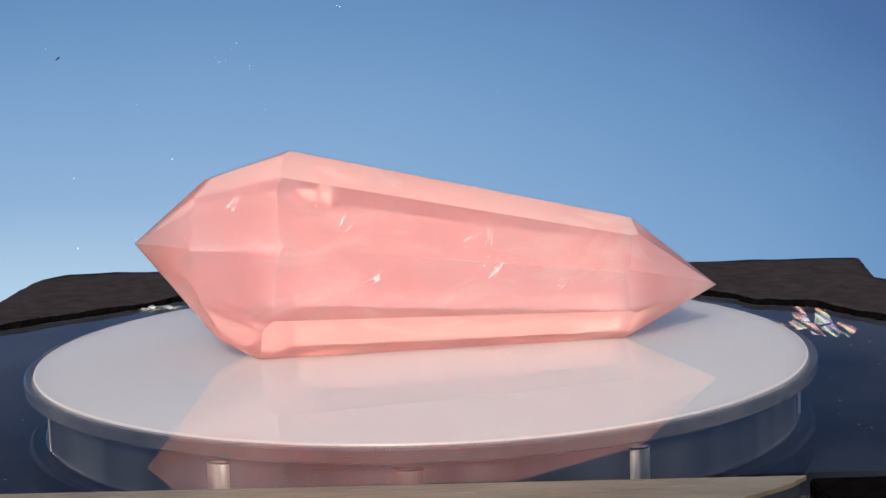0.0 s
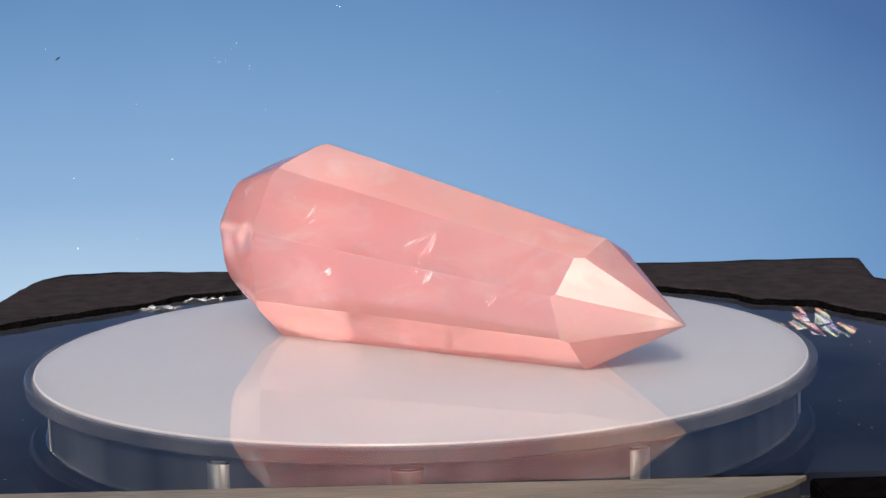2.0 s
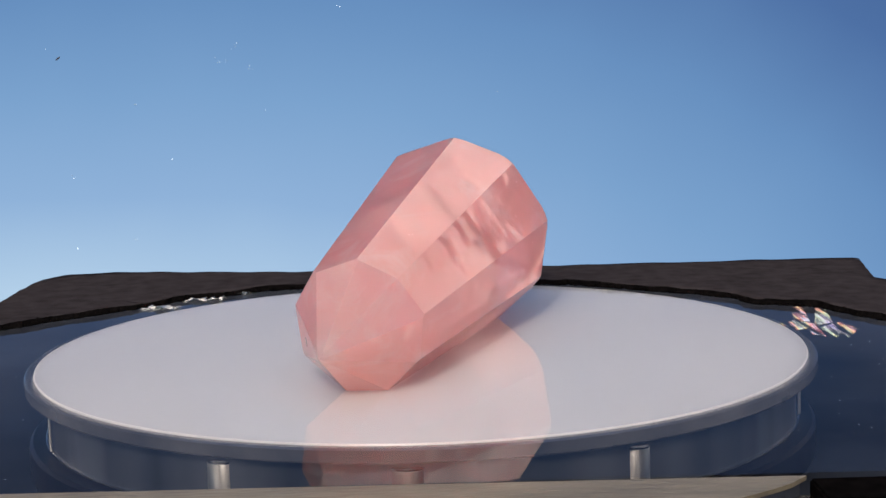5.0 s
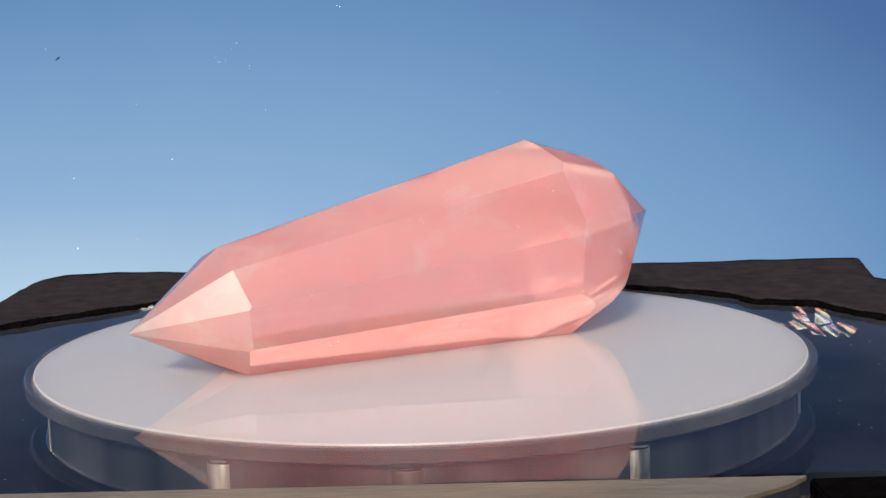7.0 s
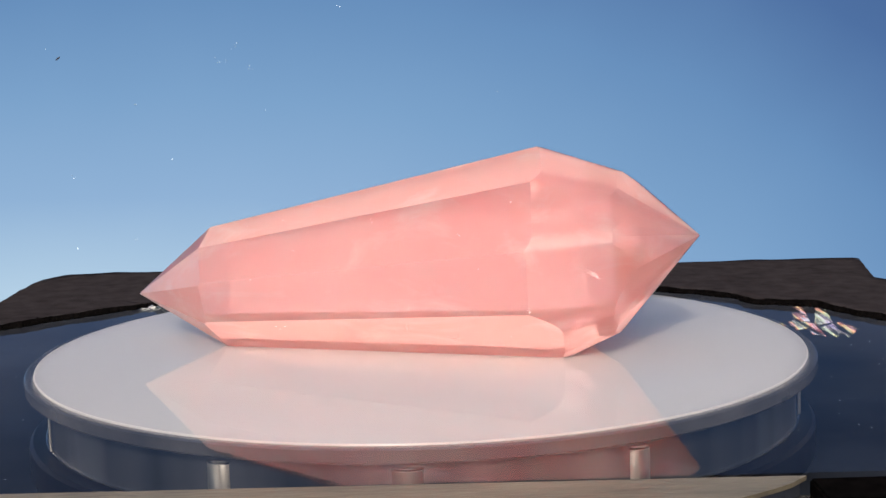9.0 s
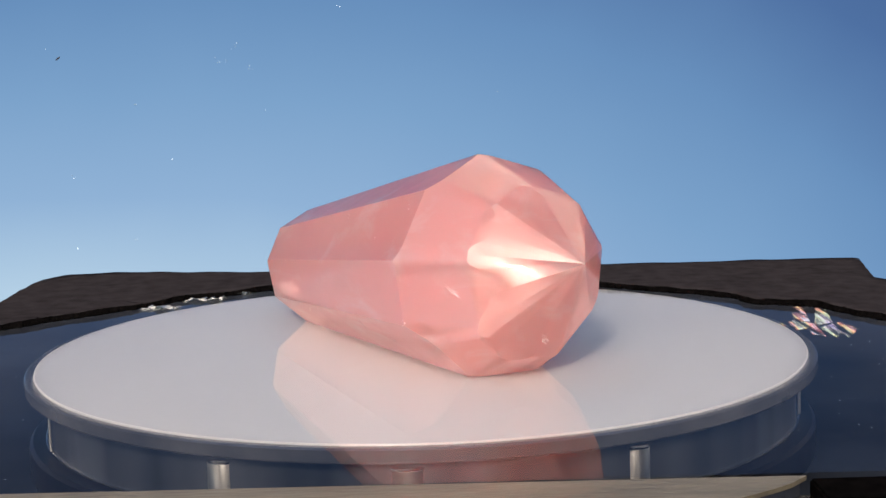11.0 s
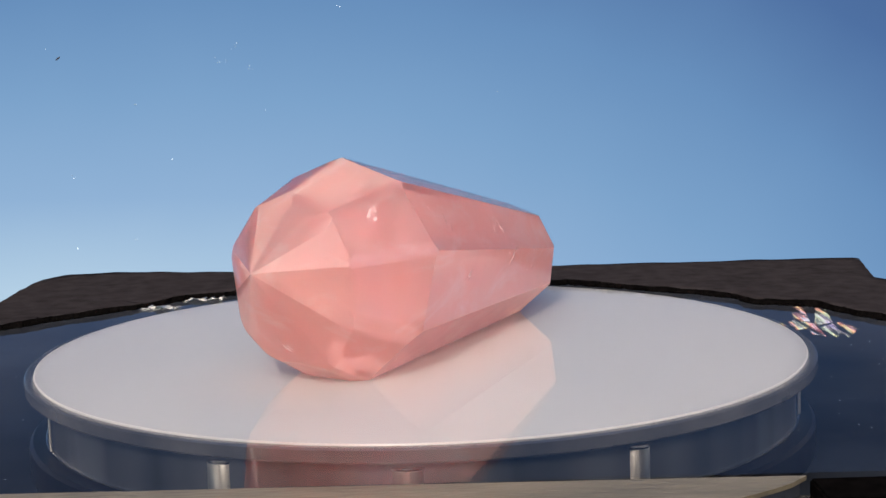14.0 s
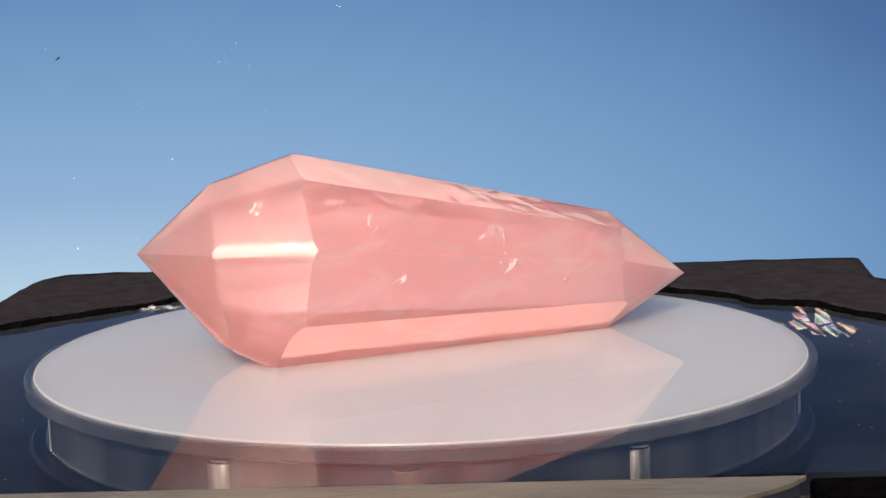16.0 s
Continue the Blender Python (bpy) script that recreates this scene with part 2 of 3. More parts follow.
def turned(profile, steps=160):
    """A solid of revolution about z from (radius, height) pairs."""
    bm = bmesh.new()
    rings = []
    for r, z in profile:
        if r <= 0:
            rings.append([bm.verts.new((0, 0, z))])
        else:
            rings.append([bm.verts.new((r * math.cos(2 * math.pi * i / steps), r * math.sin(2 * math.pi * i / steps), z)) for i in range(steps)])
    for a, b in zip(rings, rings[1:]):
        for i in range(steps):
            j = (i + 1) % steps
            if len(a) == 1 and len(b) == 1:
                continue
            if len(a) == 1:
                bm.faces.new((a[0], b[i], b[j]))
            elif len(b) == 1:
                bm.faces.new((a[i], b[0], a[j]))
            else:
                bm.faces.new((a[i], b[i], b[j], a[j]))
    return bm


def smooth(ob):
    ob.data.shade_smooth()
    ob.data.set_sharp_from_angle(angle=radians(30))
    return ob


def slab(outline, z0, z1, bevel=0.0):
    bm = bmesh.new()
    f = bm.faces.new([bm.verts.new((x, y, z1)) for x, y in outline])
    ext = bmesh.ops.extrude_face_region(bm, geom=[f])
    bmesh.ops.translate(bm, vec=(0, 0, z0 - z1), verts=[v for v in ext["geom"] if isinstance(v, bmesh.types.BMVert)])
    if bevel:
        bmesh.ops.recalc_face_normals(bm, faces=bm.faces)
        bmesh.ops.bevel(bm, geom=list(bm.edges), offset=bevel, segments=2, affect="EDGES")
    return bm


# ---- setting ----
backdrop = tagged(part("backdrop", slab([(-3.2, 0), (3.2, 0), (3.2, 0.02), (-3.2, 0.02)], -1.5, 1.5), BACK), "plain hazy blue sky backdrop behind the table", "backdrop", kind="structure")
backdrop.location = (0, 3.0, 0)
# unseen pale wall, added to bounce sunlight into the crystal's top facets
wall = tagged(part("reflector_wall", slab([(-7, 0), (7, 0), (7, 0.2), (-7, 0.2)], -1.5, 7.0), REFLECTOR), "unseen pale grey reflector wall added behind the backdrop", "wall", kind="structure")
wall.location = (0, 3.7, 0)
ground = tagged(part("ground", slab([(-0.6, -0.9), (0.6, -0.9), (0.5, -0.1), (0.125, 0.085), (0.112, 0.122), (0.08, 0.165), (0.05, 0.186), (-0.05, 0.19), (-0.1, 0.153), (-0.114, 0.138), (-0.13, 0.1), (-0.5, -0.1)], -0.03, -0.017), NAVY), "matt near-black table board under the glass", "table top", kind="structure")
bm = slab([(-0.0905, -0.0882), (0.0935, -0.0915), (0.0935, 0.079), (-0.088, 0.086), (-0.0905, 0.05)], -0.00004, 0.0)
bm.faces.ensure_lookup_table()
bm.normal_update()
for f in bm.faces:
    f.material_index = 0 if abs(f.normal.z) > 0.9 and f.calc_center_median().z > -0.00001 else 1
sheet = tagged(part("glass_sheet", bm, GLASS), "large clear glass sheet mirroring the crystal", "glass sheet", kind="structure")
sheet.data.materials.append(CLEAR)
sheet.visible_shadow = False

# ---- turntable ----
turntable = tagged(new("turntable"), "round white-topped display turntable with polished dark drum", "turntable")
turntable.location = (0.0001, -0.0005, 0.0003)
platter = part("platter", turned([(0, -0.0004), (0.0690, -0.0004), (0.0691, -0.0006), (0.0691, -0.0028), (0, -0.0028)]), WHITE, turntable, "glossy white round platter")
smooth(part("rim", turned([(0.0692, -0.0008), (0.06955, -0.00062), (0.0706, -0.00062), (0.0709, -0.0009), (0.0709, -0.0026), (0.0706, -0.0029), (0.0692, -0.0029), (0.0692, -0.0008)]), RIM, turntable, "greyish bevelled acrylic rim"))
smooth(part("bezel", turned([(0.0690, -0.00038), (0.06918, -0.00038), (0.06926, -0.0006), (0.0691, -0.0006), (0.0690, -0.00038)]), BEZEL, turntable, "thin bright white edge"))
smooth(part("drum", turned([(0, -0.003), (0.0672, -0.003), (0.0672, -0.0114), (0, -0.0114)]), DRUM, turntable, "polished dark drum"))
smooth(part("trim_ring", turned([(0.0665, -0.01145), (0.0676, -0.01145), (0.0678, -0.0116), (0.0676, -0.01185), (0.0665, -0.01185), (0.0665, -0.01145)]), STEEL, turntable, "thin steel ring"))
smooth(part("flange", turned([(0, -0.0119), (0.0700, -0.0119), (0.0706, -0.0125), (0.0706, -0.01728), (0, -0.01728)]), FLANGE, turntable, "dark base flange"))
# posts and caps added to imitate bright highlight streaks on the polished drum
for ang, rad in ((-116.9, 0.0027), (-92.2, 0.0034), (-61.8, 0.0024), (-14.0, 0.00025), (-158.0, 0.00018)):
    bm = turned([(0, -0.0046), (rad * 0.94, -0.0046), (rad, -0.0049), (rad, -0.0111), (rad * 0.94, -0.0113), (0, -0.0113)], 48)
    post = smooth(part("highlight_post", bm, SATIN, turntable, "steel post standing in for a highlight streak on the drum"))
    reach = 0.0680 - rad
    post.location = (reach * math.cos(radians(ang)), reach * math.sin(radians(ang)), 0)
    if rad > 0.001:
        smooth(part("cap", turned([(0, -0.0043), (rad * 0.9, -0.0043), (rad * 1.02, -0.0045), (rad * 1.02, -0.0048), (0, -0.0048)], 48), STEEL, post, "bright steel cap added to the highlight post"))

# ---- crystal: a block cut by planes (azimuth about the long axis, lean, distance in mm) ----
SIDES = ((107.8, 13.3, 13.92), (148.1, 11.8, 14.36), (190.2, 7.8, 14.89), (228.3, 4.1, 15.4), (270.0, 0.0, 16.0), (312.9, 0.2, 15.68), (351.7, 3.4, 15.21), (30.7, 7.2, 14.02), (64.2, 10.8, 13.72))
SHOULDERS = ((107.0, -16.1, 25.7), (149.2, -18.6, 26.46), (186.6, -20.9, 26.32), (224.6, -25.7, 28.07), (272.5, -26.8, 27.76), (309.9, -23.2, 26.11), (351.6, -22.8, 24.96), (33.9, -16.8, 23.83), (70.6, -15.9, 24.97))
TIPS = ((101.5, -40.2, 36.74), (148.1, -42.8, 37.74), (187.4, -46.5, 37.91), (234.8, -49.4, 36.86), (251.1, -50.7, 36.92), (312.0, -53.4, 37.92), (353.4, -48.8, 36.53), (42.0, -43.6, 36.31), (78.0, -40.2, 36.1))
ENDS = ((106.0, 38.0, 28.36), (152.3, 33.8, 26.95), (187.1, 30.1, 27.03), (232.1, 26.1, 28.46), (277.0, 25.4, 30.41), (306.3, 25.3, 29.98), (348.2, 29.1, 29.89), (23.3, 32.8, 29.14), (61.6, 36.6, 28.84))


def plane_normal(az, lean):
    a, l = radians(az), radians(lean)
    return Vector((math.sin(l), math.cos(l) * math.cos(a), math.cos(l) * math.sin(a)))


def rounded(planes, steps=5):
    """The same cone worn round: further planes turned about its apex between each two."""
    ring = sorted(planes)
    rows = np.array([plane_normal(az, lean) for az, lean, mm in ring])
    far = np.array([mm for az, lean, mm in ring])
    apex = Vector(np.linalg.lstsq(rows, far, rcond=None)[0])
    out = []
    for (a0, l0, d0), (a1, l1, d1) in zip(ring, ring[1:] + [(ring[0][0] + 360, *ring[0][1:])]):
        for k in range(steps):
            f = k / steps
            n = plane_normal(a0 + (a1 - a0) * f, l0 + (l1 - l0) * f)
            slack = (d0 - plane_normal(a0, l0).dot(apex)) * (1 - f) + (d1 - plane_normal(a1, l1).dot(apex)) * f
            out.append(((a0 + (a1 - a0) * f) % 360, l0 + (l1 - l0) * f, n.dot(apex) + slack + 0.15))
    return tuple(out)


def between(first, second, share, worn):
    """A plane through the edge of two others, turned by a share and sunk by the wear (mm)."""
    n0, n1 = plane_normal(*first[:2]), plane_normal(*second[:2])
    n = n0 * (1 - share) + n1 * share
    far = (first[2] * (1 - share) + second[2] * share) / n.length - worn
    n.normalize()
    return math.degrees(math.atan2(n.z, n.y)) % 360, math.degrees(math.asin(n.x)), far


RIDGES = tuple(between(a, b, f, w) for a, b in zip(SHOULDERS, SHOULDERS[1:] + SHOULDERS[:1]) for f, w in ((0.25, 0.32), (0.5, 0.43), (0.75, 0.32)))
RING = tuple(between(a, b, f, w) for a, b in zip(SHOULDERS, TIPS) for f, w in ((0.3, 0.22), (0.65, 0.25)))
TIPS = rounded(TIPS)


def cut_crystal():
    bm = bmesh.new()
    bmesh.ops.create_cube(bm, size=0.14)
    heart = Vector((0, 0.0008, 0.016))

    def cut(planes):
        for az, lean, mm in planes:
            n = plane_normal(az, lean)
            got = bmesh.ops.bisect_plane(bm, geom=list(bm.verts) + list(bm.edges) + list(bm.faces), plane_co=heart + n * mm * 0.001, plane_no=n, clear_outer=True)
            edges = [e for e in got["geom_cut"] if isinstance(e, bmesh.types.BMEdge)]
            if edges:
                bmesh.ops.contextual_create(bm, geom=edges)
        bmesh.ops.remove_doubles(bm, verts=bm.verts, dist=0.00005)
        bmesh.ops.dissolve_limit(bm, angle_limit=radians(1.0), verts=bm.verts, edges=bm.edges)
        bmesh.ops.recalc_face_normals(bm, faces=bm.faces)
        bm.normal_update()

    # the ridges of the thick shoulder are worn round, and so is the ring where its cone begins
    cut(SIDES + SHOULDERS + ENDS + RIDGES + RING + TIPS)
    low = min(v.co.z for v in bm.verts)
    bmesh.ops.translate(bm, vec=(0, 0, 0.00001 - low), verts=bm.verts)
    # every edge is slightly rounded
    crisp = [e for e in bm.edges if len(e.link_faces) == 2 and e.calc_face_angle(0.0) > radians(14)]
    bmesh.ops.bevel(bm, geom=crisp, offset=0.0002, segments=3, affect="EDGES", clamp_overlap=True)
    return bm


crystal = tagged(part("crystal", cut_crystal(), QUARTZ), "polished pink rose quartz crystal point on its side", "crystal")
crystal.data.shade_smooth()
crystal.data.set_sharp_from_angle(angle=radians(24))
flat = crystal.modifiers.new("flat_facets", "WEIGHTED_NORMAL")
flat.weight, flat.keep_sharp = 70, True



def inclusion(seed):
    """A thin bright flake lying in the skin of the stone."""
    rng = random.Random(seed)
    heart = Vector((rng.uniform(-0.028, 0.032), 0.0008, 0.016))
    d = Vector((rng.uniform(-0.3, 0.3), rng.uniform(-1, 1), rng.uniform(-0.45, 0.9))).normalized()
    best, face = 1.0, None
    for az, lean, mm in SIDES + SHOULDERS + TIPS + ENDS:
        n = plane_normal(az, lean)
        if n.dot(d) > 0.05:
            t = (mm * 0.001 - n.dot(heart - Vector((0, 0.0008, 0.016)))) / n.dot(d)
            if t < best:
                best, face = t, n
    at = heart + d * best
    u = face.orthogonal().normalized()
    u.rotate(Matrix.Rotation(rng.uniform(0, 6.28), 3, face))
    v = face.cross(u)
    long, wide = rng.uniform(0.0003, 0.0012), rng.uniform(0.00006, 0.0003)
    bm = bmesh.new()
    for _ in range(rng.randint(1, 6)):
        spot = at + u * rng.gauss(0, long) + v * rng.gauss(0, wide * 2.5)
        size = 0.00003 + 0.00014 * rng.random() ** 3
        ring = []
        for k in range(7):
            a = 2 * math.pi * k / 7
            q = size * rng.uniform(0.4, 1.1)
            ring.append(bm.verts.new(spot + u * q * 1.6 * math.cos(a) + v * q * math.sin(a) + face * 0.000005))
        top = bm.verts.new(spot + face * 0.00002)
        bm.faces.new(ring)
        for k in range(7):
            bm.faces.new((ring[k], ring[(k + 1) % 7], top))
    return bm



def facet_at(p):
    """The normal of the facet nearest to a point of the stone's skin."""
    best, face = -1.0, None
    for az, lean, mm in SIDES + SHOULDERS + TIPS + ENDS:
        n = plane_normal(az, lean)
        d = n.dot(p - Vector((0, 0.0008, 0.016))) - mm * 0.001
        if d > best or face is None:
            best, face = d, n
    return face


def inner_veil(x, y, z, long, wide, turn, seed):
    """A thin healed crack in the skin of the stone (mm, degrees)."""
    skin = Vector((x, y, z)) * 0.001
    n = facet_at(skin)
    at = skin + n * 0.00003
    along = (Vector((1, 0, 0)) - n * n.x).normalized()
    along.rotate(Matrix.Rotation(radians(turn), 3, n))
    cross = n.cross(along)
    bm = bmesh.new()
    rings = [[bm.verts.new(at)]]
    for r in range(1, 6):
        ring = []
        for k in range(20):
            a = 2 * math.pi * k / 20
            q = r / 5 * (0.75 + 0.45 * noise.noise((math.cos(a) * 1.5 + seed, math.sin(a) * 1.5, 0)))
            p = at + along * long * 0.001 * q * math.cos(a) + cross * wide * 0.001 * q * math.sin(a)
            ring.append(bm.verts.new(p - n * 0.00002 * (r == 5)))
        rings.append(ring)
    for k in range(20):
        bm.faces.new((rings[0][0], rings[1][k], rings[1][(k + 1) % 20]))
        for a, b in zip(rings[1:], rings[2:]):
            bm.faces.new((a[k], b[k], b[(k + 1) % 20], a[(k + 1) % 20]))
    return bm


VEILS = (
    (10.2, -10.6, 21.4, 3.6, 0.9, 35), (12.6, -8.9, 23.1, 2.8, 0.7, 20), (-32.8, -11.5, 28.4, 2.6, 1.3, 70),
    (-12.9, -13.9, 25.2, 2.6, 0.8, 62), (-7.4, -15.4, 15.5, 3.4, 1.2, 30), (12.7, -10.4, 20.7, 2.4, 0.8, 75),
    (13.4, -12.5, 15.5, 3.0, 1.2, 50), (-34.7, 13.5, 16.2, 2.6, 0.8, 150), (-41.0, -0.55, 7.4, 1.8, 0.9, 40),
    (-1.7, 12.6, 5.6, 1.6, 1.0, 60), (-10.1, 10.8, 3.8, 2.2, 0.6, 10), (25.6, -10.3, 12.4, 2.2, 0.9, 40),
)
rng = random.Random(17)
for x, y, z, long, wide, turn in VEILS:
    n = facet_at(Vector((x, y, z)) * 0.001)
    side = n.cross(Vector((1, 0, 0))).normalized()
    for k in range(3):
        p = Vector((x, y, z)) + (side * rng.uniform(-1, 1) + side.cross(n) * rng.uniform(-1, 1)) * (1.4 * k / 2)
        bm = inner_veil(*p, long * rng.uniform(0.5, 1.1), wide * rng.uniform(0.2, 0.55), turn + rng.uniform(-18, 18), rng.random() * 50)
        smooth(part("inner_veil", bm, WISP, crystal, "faint white healed crack inside the stone"))

for k in range(20):
    part("inclusion", inclusion(100 + k), VEIL, crystal, "tiny pale glinting inclusion")

# ---- felt cloth on the glass, behind the turntable ----
FAR_EDGE = ((0.125, 0.0065), (0.0998, 0.0555), (0.1043, 0.084), (0.103, 0.0853), (0.0574, 0.0861), (0.0026, 0.0883), (-0.0324, 0.09), (-0.0741, 0.0975), (-0.085, 0.096), (-0.09, 0.0891), (-0.0912, 0.077), (-0.092, 0.0556), (-0.11, 0.0165))
NEAR_EDGE = ((-0.0849, 0.0280), (-0.0734, 0.0383), (-0.0610, 0.0480), (-0.0512, 0.0585), (-0.0431, 0.0615), (-0.0337, 0.0680), (-0.015, 0.0708), (0.0, 0.0715), (0.0350, 0.0625), (0.0593, 0.0450), (0.0658, 0.0388), (0.0684, 0.0315), (0.0732, 0.0300), (0.0785, 0.0275), (0.0815, 0.0232), (0.0837, 0.0180), (0.0888, 0.0100))


def cloth_mesh():
    """A soft sheet between a clean far edge and a torn near edge."""
    rng = random.Random(4)

    def along(points, count):
        seg = [math.dist(a, b) for a, b in zip(points, points[1:])]
        out = []
        for i in range(count):
            d = sum(seg) * i / (count - 1)
            k = 0
            while k < len(seg) - 1 and d > seg[k]:
                d -= seg[k]
                k += 1
            u = min(1.0, d / seg[k])
            out.append(tuple(p + (q - p) * u for p, q in zip(points[k], points[k + 1])))
        return out

    n = 300
    far, near = along(tuple(reversed(FAR_EDGE)), n), along(NEAR_EDGE, n)
    bm = bmesh.new()
    rows = []
    for i in range(n):
        rag = 0.0011 * noise.noise((i * 0.21, 3, 0)) + 0.0008 * noise.noise((i * 0.8, 7, 1)) + rng.uniform(-0.00012, 0.00012)
        col = []
        for j in range(13):
            u = j / 12
            x, y = (near[i][k] * (1 - u) + far[i][k] * u for k in (0, 1))
            y += rag * (1 - u) ** 3
            z = 0.0009 + 0.0002 * noise.noise((x * 120, y * 200, 0)) + 0.0004 * math.exp(-(u / 0.12) ** 2) * (0.6 + noise.noise((i * 0.05, 0, 5)))
            col.append(bm.verts.new((x, y, max(0.0007, z))))
        rows.append(col)
    for a, b in zip(rows, rows[1:]):
        for j in range(12):
            bm.faces.new((a[j], b[j], b[j + 1], a[j + 1]))
    rim = [r[0] for r in rows] + rows[-1][1:] + [r[-1] for r in reversed(rows[:-1])] + list(reversed(rows[0][1:-1]))
    low = [bm.verts.new((v.co.x + 0.0004 * noise.noise(v.co * 900), v.co.y - (0.0011 if k < n else 0.0004) * (1 + noise.noise(v.co * 500)), 0.0001)) for k, v in enumerate(rim)]
    for i in range(len(rim)):
        j = (i + 1) % len(rim)
        bm.faces.new((rim[i], low[i], low[j], rim[j])).material_index = 1
    return bm


cloth = tagged(part("felt_cloth", cloth_mesh(), FELT), "black felt cloth with a torn ragged front edge", "cloth")
cloth.data.materials.append(SOOT)
for p in cloth.data.polygons:
    p.use_smooth = abs(p.normal.z) > 0.5



def tufts(first, last, seed):
    """Small black lumps of torn fibre along one stretch of the near edge."""
    rng = random.Random(seed)
    bm = bmesh.new()
    for (x0, y0), (x1, y1) in zip(NEAR_EDGE[first:last], NEAR_EDGE[first + 1:last + 1]):
        for _ in range(int(math.dist((x0, y0), (x1, y1)) / 0.00035)):
            f = rng.random()
            r = 0.00025 + 0.0006 * rng.random() ** 2.5
            got = bmesh.ops.create_icosphere(bm, subdivisions=1, radius=1)["verts"]
            cx, cy = x0 + (x1 - x0) * f, y0 + (y1 - y0) * f - 0.0004 + rng.uniform(-0.0009, 0.0006)
            tall = r * rng.uniform(0.5, 1.0)
            for v in got:
                k = rng.uniform(0.6, 1.2)
                v.co = Vector((cx + v.co.x * r * 1.8 * k, cy + v.co.y * r * k, max(0.0001, tall * 0.8 + v.co.z * tall * k)))
    return bm


for k in range(0, len(NEAR_EDGE) - 1, 4):
    part("frayed_edge", tufts(k, min(k + 4, len(NEAR_EDGE) - 1), 40 + k), SOOT, cloth, "frayed black fibre edge")

# ---- front plates ----
front = tagged(new("front_plate"), "champagne metal front plate with tapering rounded ends", "metal plate")
front.location = (0, 0, 0)


def plate(back_l, back_r, sag, z0, z1, bevel):
    (xl, yl), (xr, yr) = back_l, back_r
    pts = [(xl, yl), (xr, yr)]
    for i in range(1, 40):
        u = i / 40
        pts.append((xr + (xl - xr) * u, yr + (yl - yr) * u - sag * math.sin(math.pi * u) ** 0.75))
    return slab(pts, z0, z1, bevel)


part("top_plate", plate((-0.0560, -0.0891), (0.0484, -0.0926), 0.022, -0.0004, 0.0002, 0.0), BRASS, front, "champagne metal top plate")
# dark slab put in for the shade of the gap between the plates
part("dark_gap", plate((-0.0550, -0.0896), (0.0474, -0.0931), 0.0214, -0.0022, -0.00045, 0.0), NAVY, front, "dark strip standing in for the shaded gap under the plate")
part("lower_plate", plate((-0.0570, -0.0897), (0.0490, -0.0932), 0.0222, -0.0030, -0.00225, 0.0), STEEL, front, "steel lower plate")
part("foot", plate((-0.0560, -0.0898), (0.0482, -0.0933), 0.0218, -0.0169, -0.00305, 0.0), SOOT, front, "black foot")
tagged(part("black_block", slab([(0.0490, -0.0917), (0.2, -0.0930), (0.2, -0.2), (0.0492, -0.2)], -0.0169, -0.0004, 0.0003), SOOT), "black felt-covered block beside the front plate", "block")

# ---- scraps and dust ----


def crumpled(cx, cy, lx, ly, seed, nx=9, ny=6, height=0.0008):
    rng = random.Random(seed)
    bm = bmesh.new()
    g = [[bm.verts.new((cx + lx * (i / (nx - 1) - 0.5) + rng.uniform(-1, 1) * lx * 0.04, cy + ly * (j / (ny - 1) - 0.5) + rng.uniform(-1, 1) * ly * 0.06, 0.0001 + rng.random() ** 2 * height)) for j in range(ny)] for i in range(nx)]
    for i in range(nx - 1):
        for j in range(ny - 1):
            a, b, c, d = g[i][j], g[i + 1][j], g[i + 1][j + 1], g[i][j + 1]
            bm.faces.new((a, b, c))
            bm.faces.new((a, c, d))
    bmesh.ops.solidify(bm, geom=list(bm.faces), thickness=0.00006)
    low = min(v.co.z for v in bm.verts)
    bmesh.ops.translate(bm, vec=(0, 0, 0.00003 - low), verts=bm.verts)
    return bm


for cx, cy, lx, ly, seed in ((-0.0555, 0.0480, 0.008, 0.004, 1), (-0.0475, 0.0575, 0.009, 0.005, 2), (-0.0395, 0.0640, 0.006, 0.0035, 3)):
    tagged(part("plastic_scrap", crumpled(cx, cy, lx, ly, seed), FILM), "crumpled clear plastic film scrap by the cloth", "plastic film", "plastic scraps")

SHARDS = (
    ((0.0747, 0.0262), (0.0767, 0.0259), (0.0747, 0.0125), (0.0723, 0.0129)),
    ((0.0794, 0.0254), (0.0807, 0.0239), (0.0786, 0.0106), (0.0751, 0.0083)),
    ((0.0717, 0.0118), (0.0748, 0.0083), (0.0739, 0.0056), (0.0705, 0.0039)),
    ((0.0728, 0.0046), (0.0746, 0.0066), (0.0739, -0.0028), (0.0723, -0.0009)),
    ((0.0754, 0.0042), (0.0797, 0.0081), (0.081, 0.0021), (0.0774, -0.005), (0.0757, -0.0036)),
    ((0.069, 0.0099), (0.0713, 0.0113), (0.0708, 0.0072), (0.0688, 0.007)),
)
# thin shards added in place of the rainbow light on the glass
caustic = tagged(new("rainbow_caustic"), "flat rainbow shards standing in for a light caustic on the glass", "foil scrap")
for k, shard in enumerate(SHARDS):
    mid = [sum(p[a] for p in shard) / len(shard) for a in (0, 1)]
    bm = slab([(mid[0] + (x - mid[0]) * 1.16, mid[1] + (y - mid[1]) * 1.16) for x, y in shard], 0.00002, 0.00004 + 0.00001 * k)
    bmesh.ops.subdivide_edges(bm, edges=list(bm.edges), cuts=2, use_grid_fill=True)
    for v in bm.verts:
        if v.co.z > 0.00003:
            v.co.z += 0.00003 * (1 + noise.noise(v.co * 400))
    part("shard", bm, CAUSTIC, caustic)


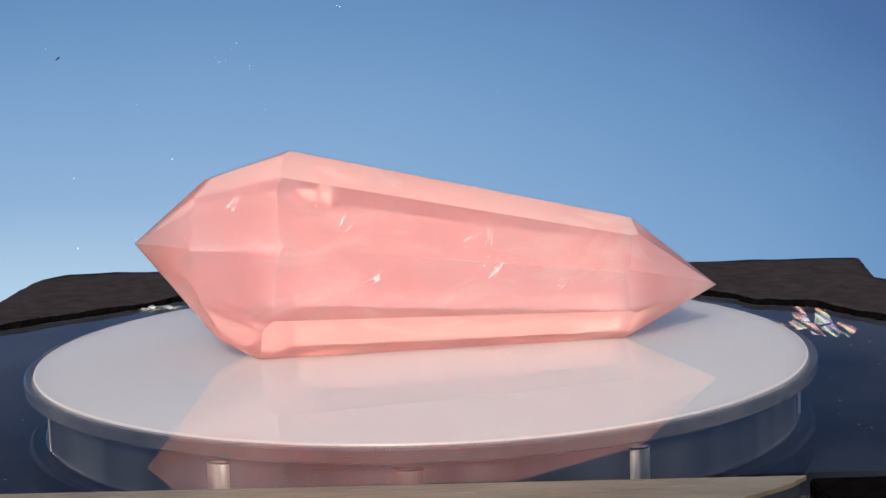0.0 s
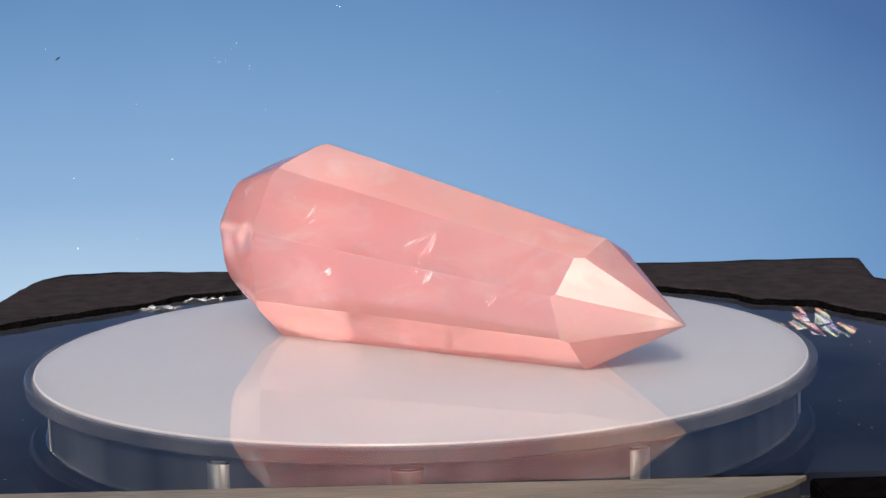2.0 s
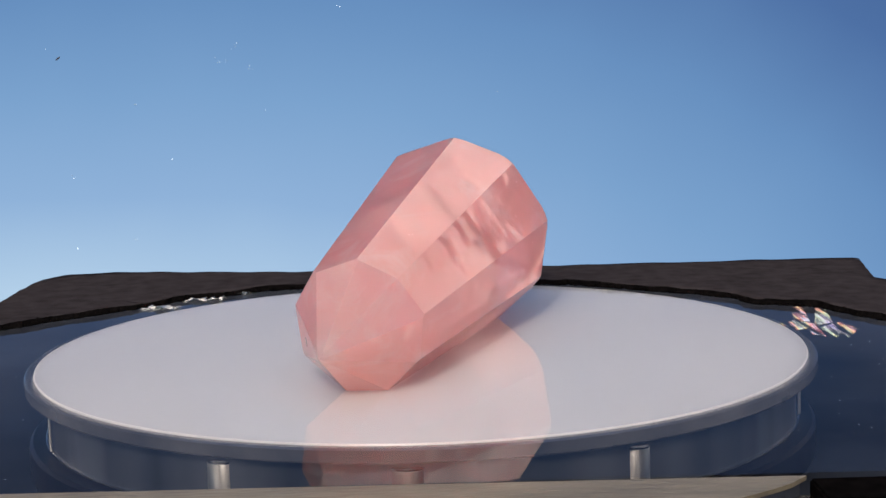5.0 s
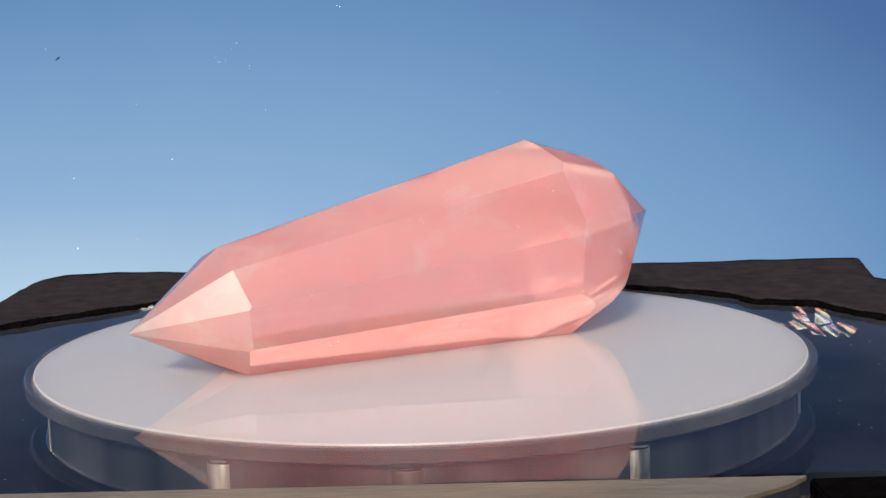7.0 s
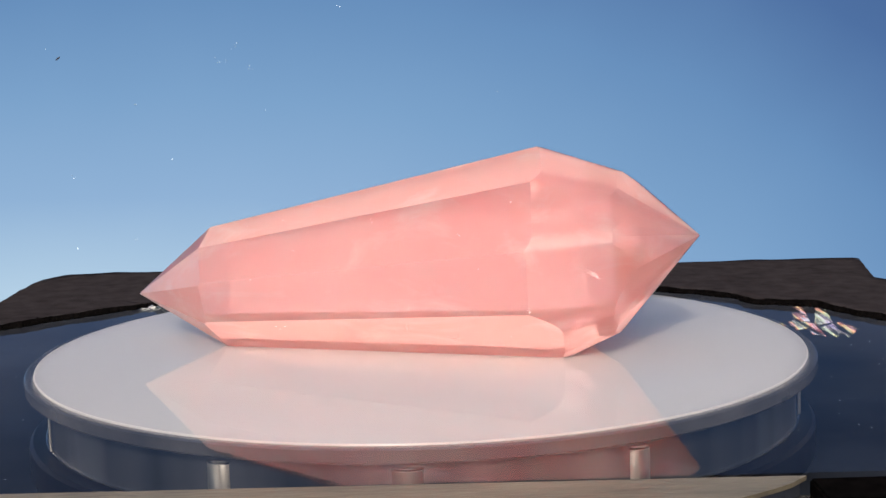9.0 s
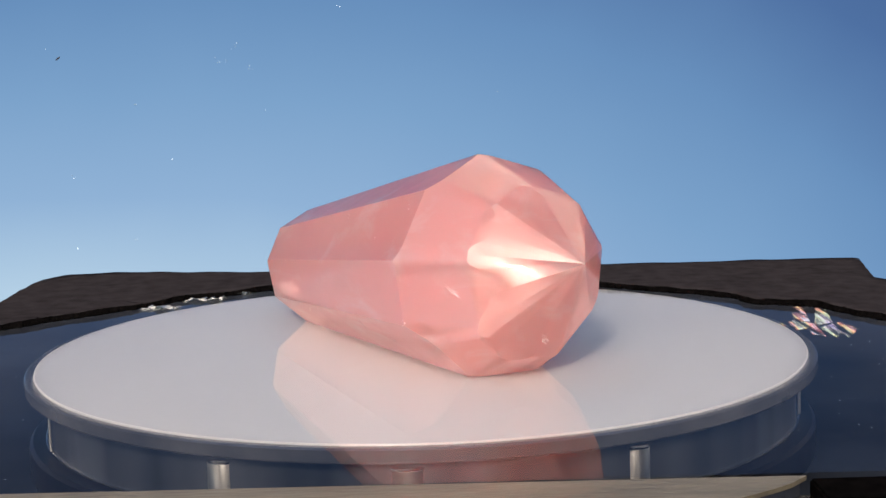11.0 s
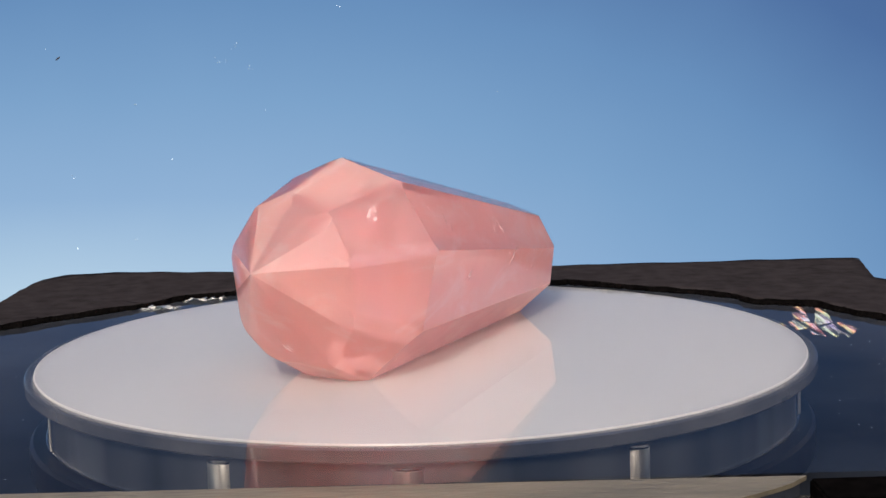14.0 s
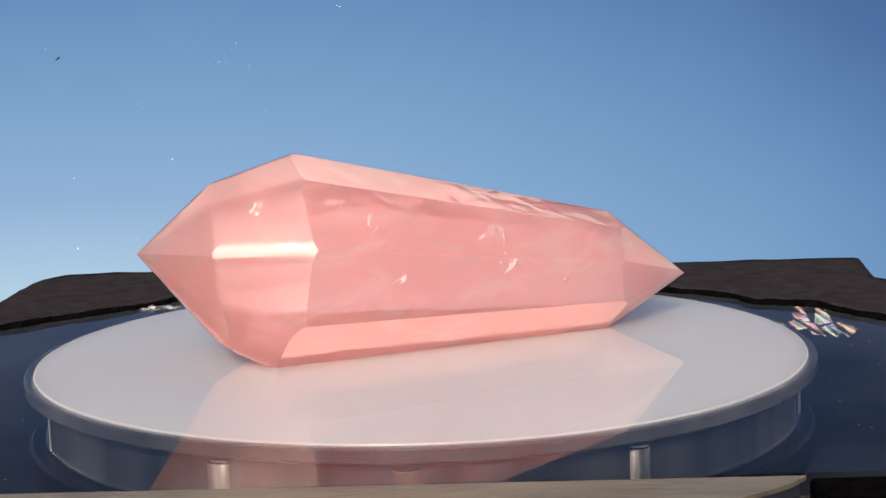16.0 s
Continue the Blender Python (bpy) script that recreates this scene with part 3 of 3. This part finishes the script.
def flakes(spots, seed, flat):
    """Small irregular flakes; flat: the axis along which they are thin."""
    rng = random.Random(seed)
    bm = bmesh.new()
    for x, y, z, r in spots:
        vs = []
        for k in range(5):
            a = 2 * math.pi * k / 5 + rng.uniform(-0.4, 0.4)
            q = r * rng.uniform(0.5, 1.2)
            u, v = q * math.cos(a), q * math.sin(a)
            vs.append((x + u, y, z + v) if flat == "y" else (x + u, y + v, z))
        c = (x, y - r * 0.4, z) if flat == "y" else (x, y, z + r * 0.4)
        ring = [bm.verts.new(p) for p in vs]
        top = bm.verts.new(c)
        bm.faces.new(ring)
        for k in range(5):
            bm.faces.new((ring[k], ring[(k + 1) % 5], top))
    return bm


rng = random.Random(9)
spots = [(x, y, 0.00002, 0.00009) for x, y in ((0.0803, -0.0093), (0.0763, -0.0118), (0.0663, -0.0367), (0.0633, -0.0528), (0.0658, -0.0520), (0.0688, -0.0532), (0.0621, -0.0675), (0.0634, -0.0693), (0.0530, -0.0695), (-0.0702, -0.0168), (-0.0562, -0.0661), (-0.0534, -0.0664), (-0.0557, -0.0818))]
for k in range(240):
    x = rng.choice((-1, 1)) * rng.uniform(0.058, 0.11)
    y = rng.uniform(-0.088, 0.02)
    if math.hypot(x, y) > 0.0725:
        spots.append((x, y, 0.00002, 0.00003 + 0.00007 * rng.random() ** 3))
tagged(part("dust", flakes(spots, 5, "z"), DUST), "white dust specks on the glass", "dust", kind="stuff")
spots = []
for x, z, n, s in ((-0.0452, 0.0548, 5, 0.0009), (-0.0494, 0.0514, 4, 0.0007), (-0.0470, 0.0510, 2, 0.0004), (-0.0411, 0.0493, 4, 0.0005), (-0.0182, 0.0640, 4, 0.0006), (-0.0376, 0.0383, 2, 0.0004), (-0.0874, 0.0228, 3, 0.0006), (-0.0877, 0.0047, 4, 0.0006), (-0.0617, 0.0265, 2, 0.0004), (-0.0725, 0.0063, 3, 0.0004), (0.0213, 0.0411, 2, 0.0003), (-0.0930, 0.0551, 1, 0.0003), (-0.0708, 0.0411, 2, 0.0003)):
    for k in range(n):
        spots.append(((x + rng.uniform(-s, s)) * 8.05, 2.995, 0.058 + (z - 0.058 + rng.uniform(-s, s)) * 8.05, rng.uniform(0.0006, 0.0013)))
tagged(part("backdrop_dust", flakes(spots, 6, "y"), LINT), "pale dust specks on the backdrop", "dust", kind="stuff")
bm = bmesh.new()
bmesh.ops.create_icosphere(bm, subdivisions=2, radius=1)
for v in bm.verts:
    v.co = Vector((v.co.x * 0.006, v.co.y * 0.001, v.co.z * 0.0017))
hair = tagged(part("fibre", bm, FELT), "tiny dark fibre stuck to the backdrop", "fibre")
hair.matrix_world = pose(-0.723, 2.998, 0.017, 0, -38, 0)

# ---- movement ----
SPIN = (1.7, -20.1, -42.0, -64.1, -86.3, -108.8, -131.4, -153.7, -175.9, -197.9, -219.6, -241.1, -262.1, -282.2, -302.1, -322.1, -342.1)


def motions():
    walk(crystal, [(t, pose(0, 0, 0, 0, 0, a)) for t, a in enumerate(SPIN)])
    walk(platter, [(t, pose(0, 0, 0, 0, 0, a)) for t, a in enumerate(SPIN)])


motions()
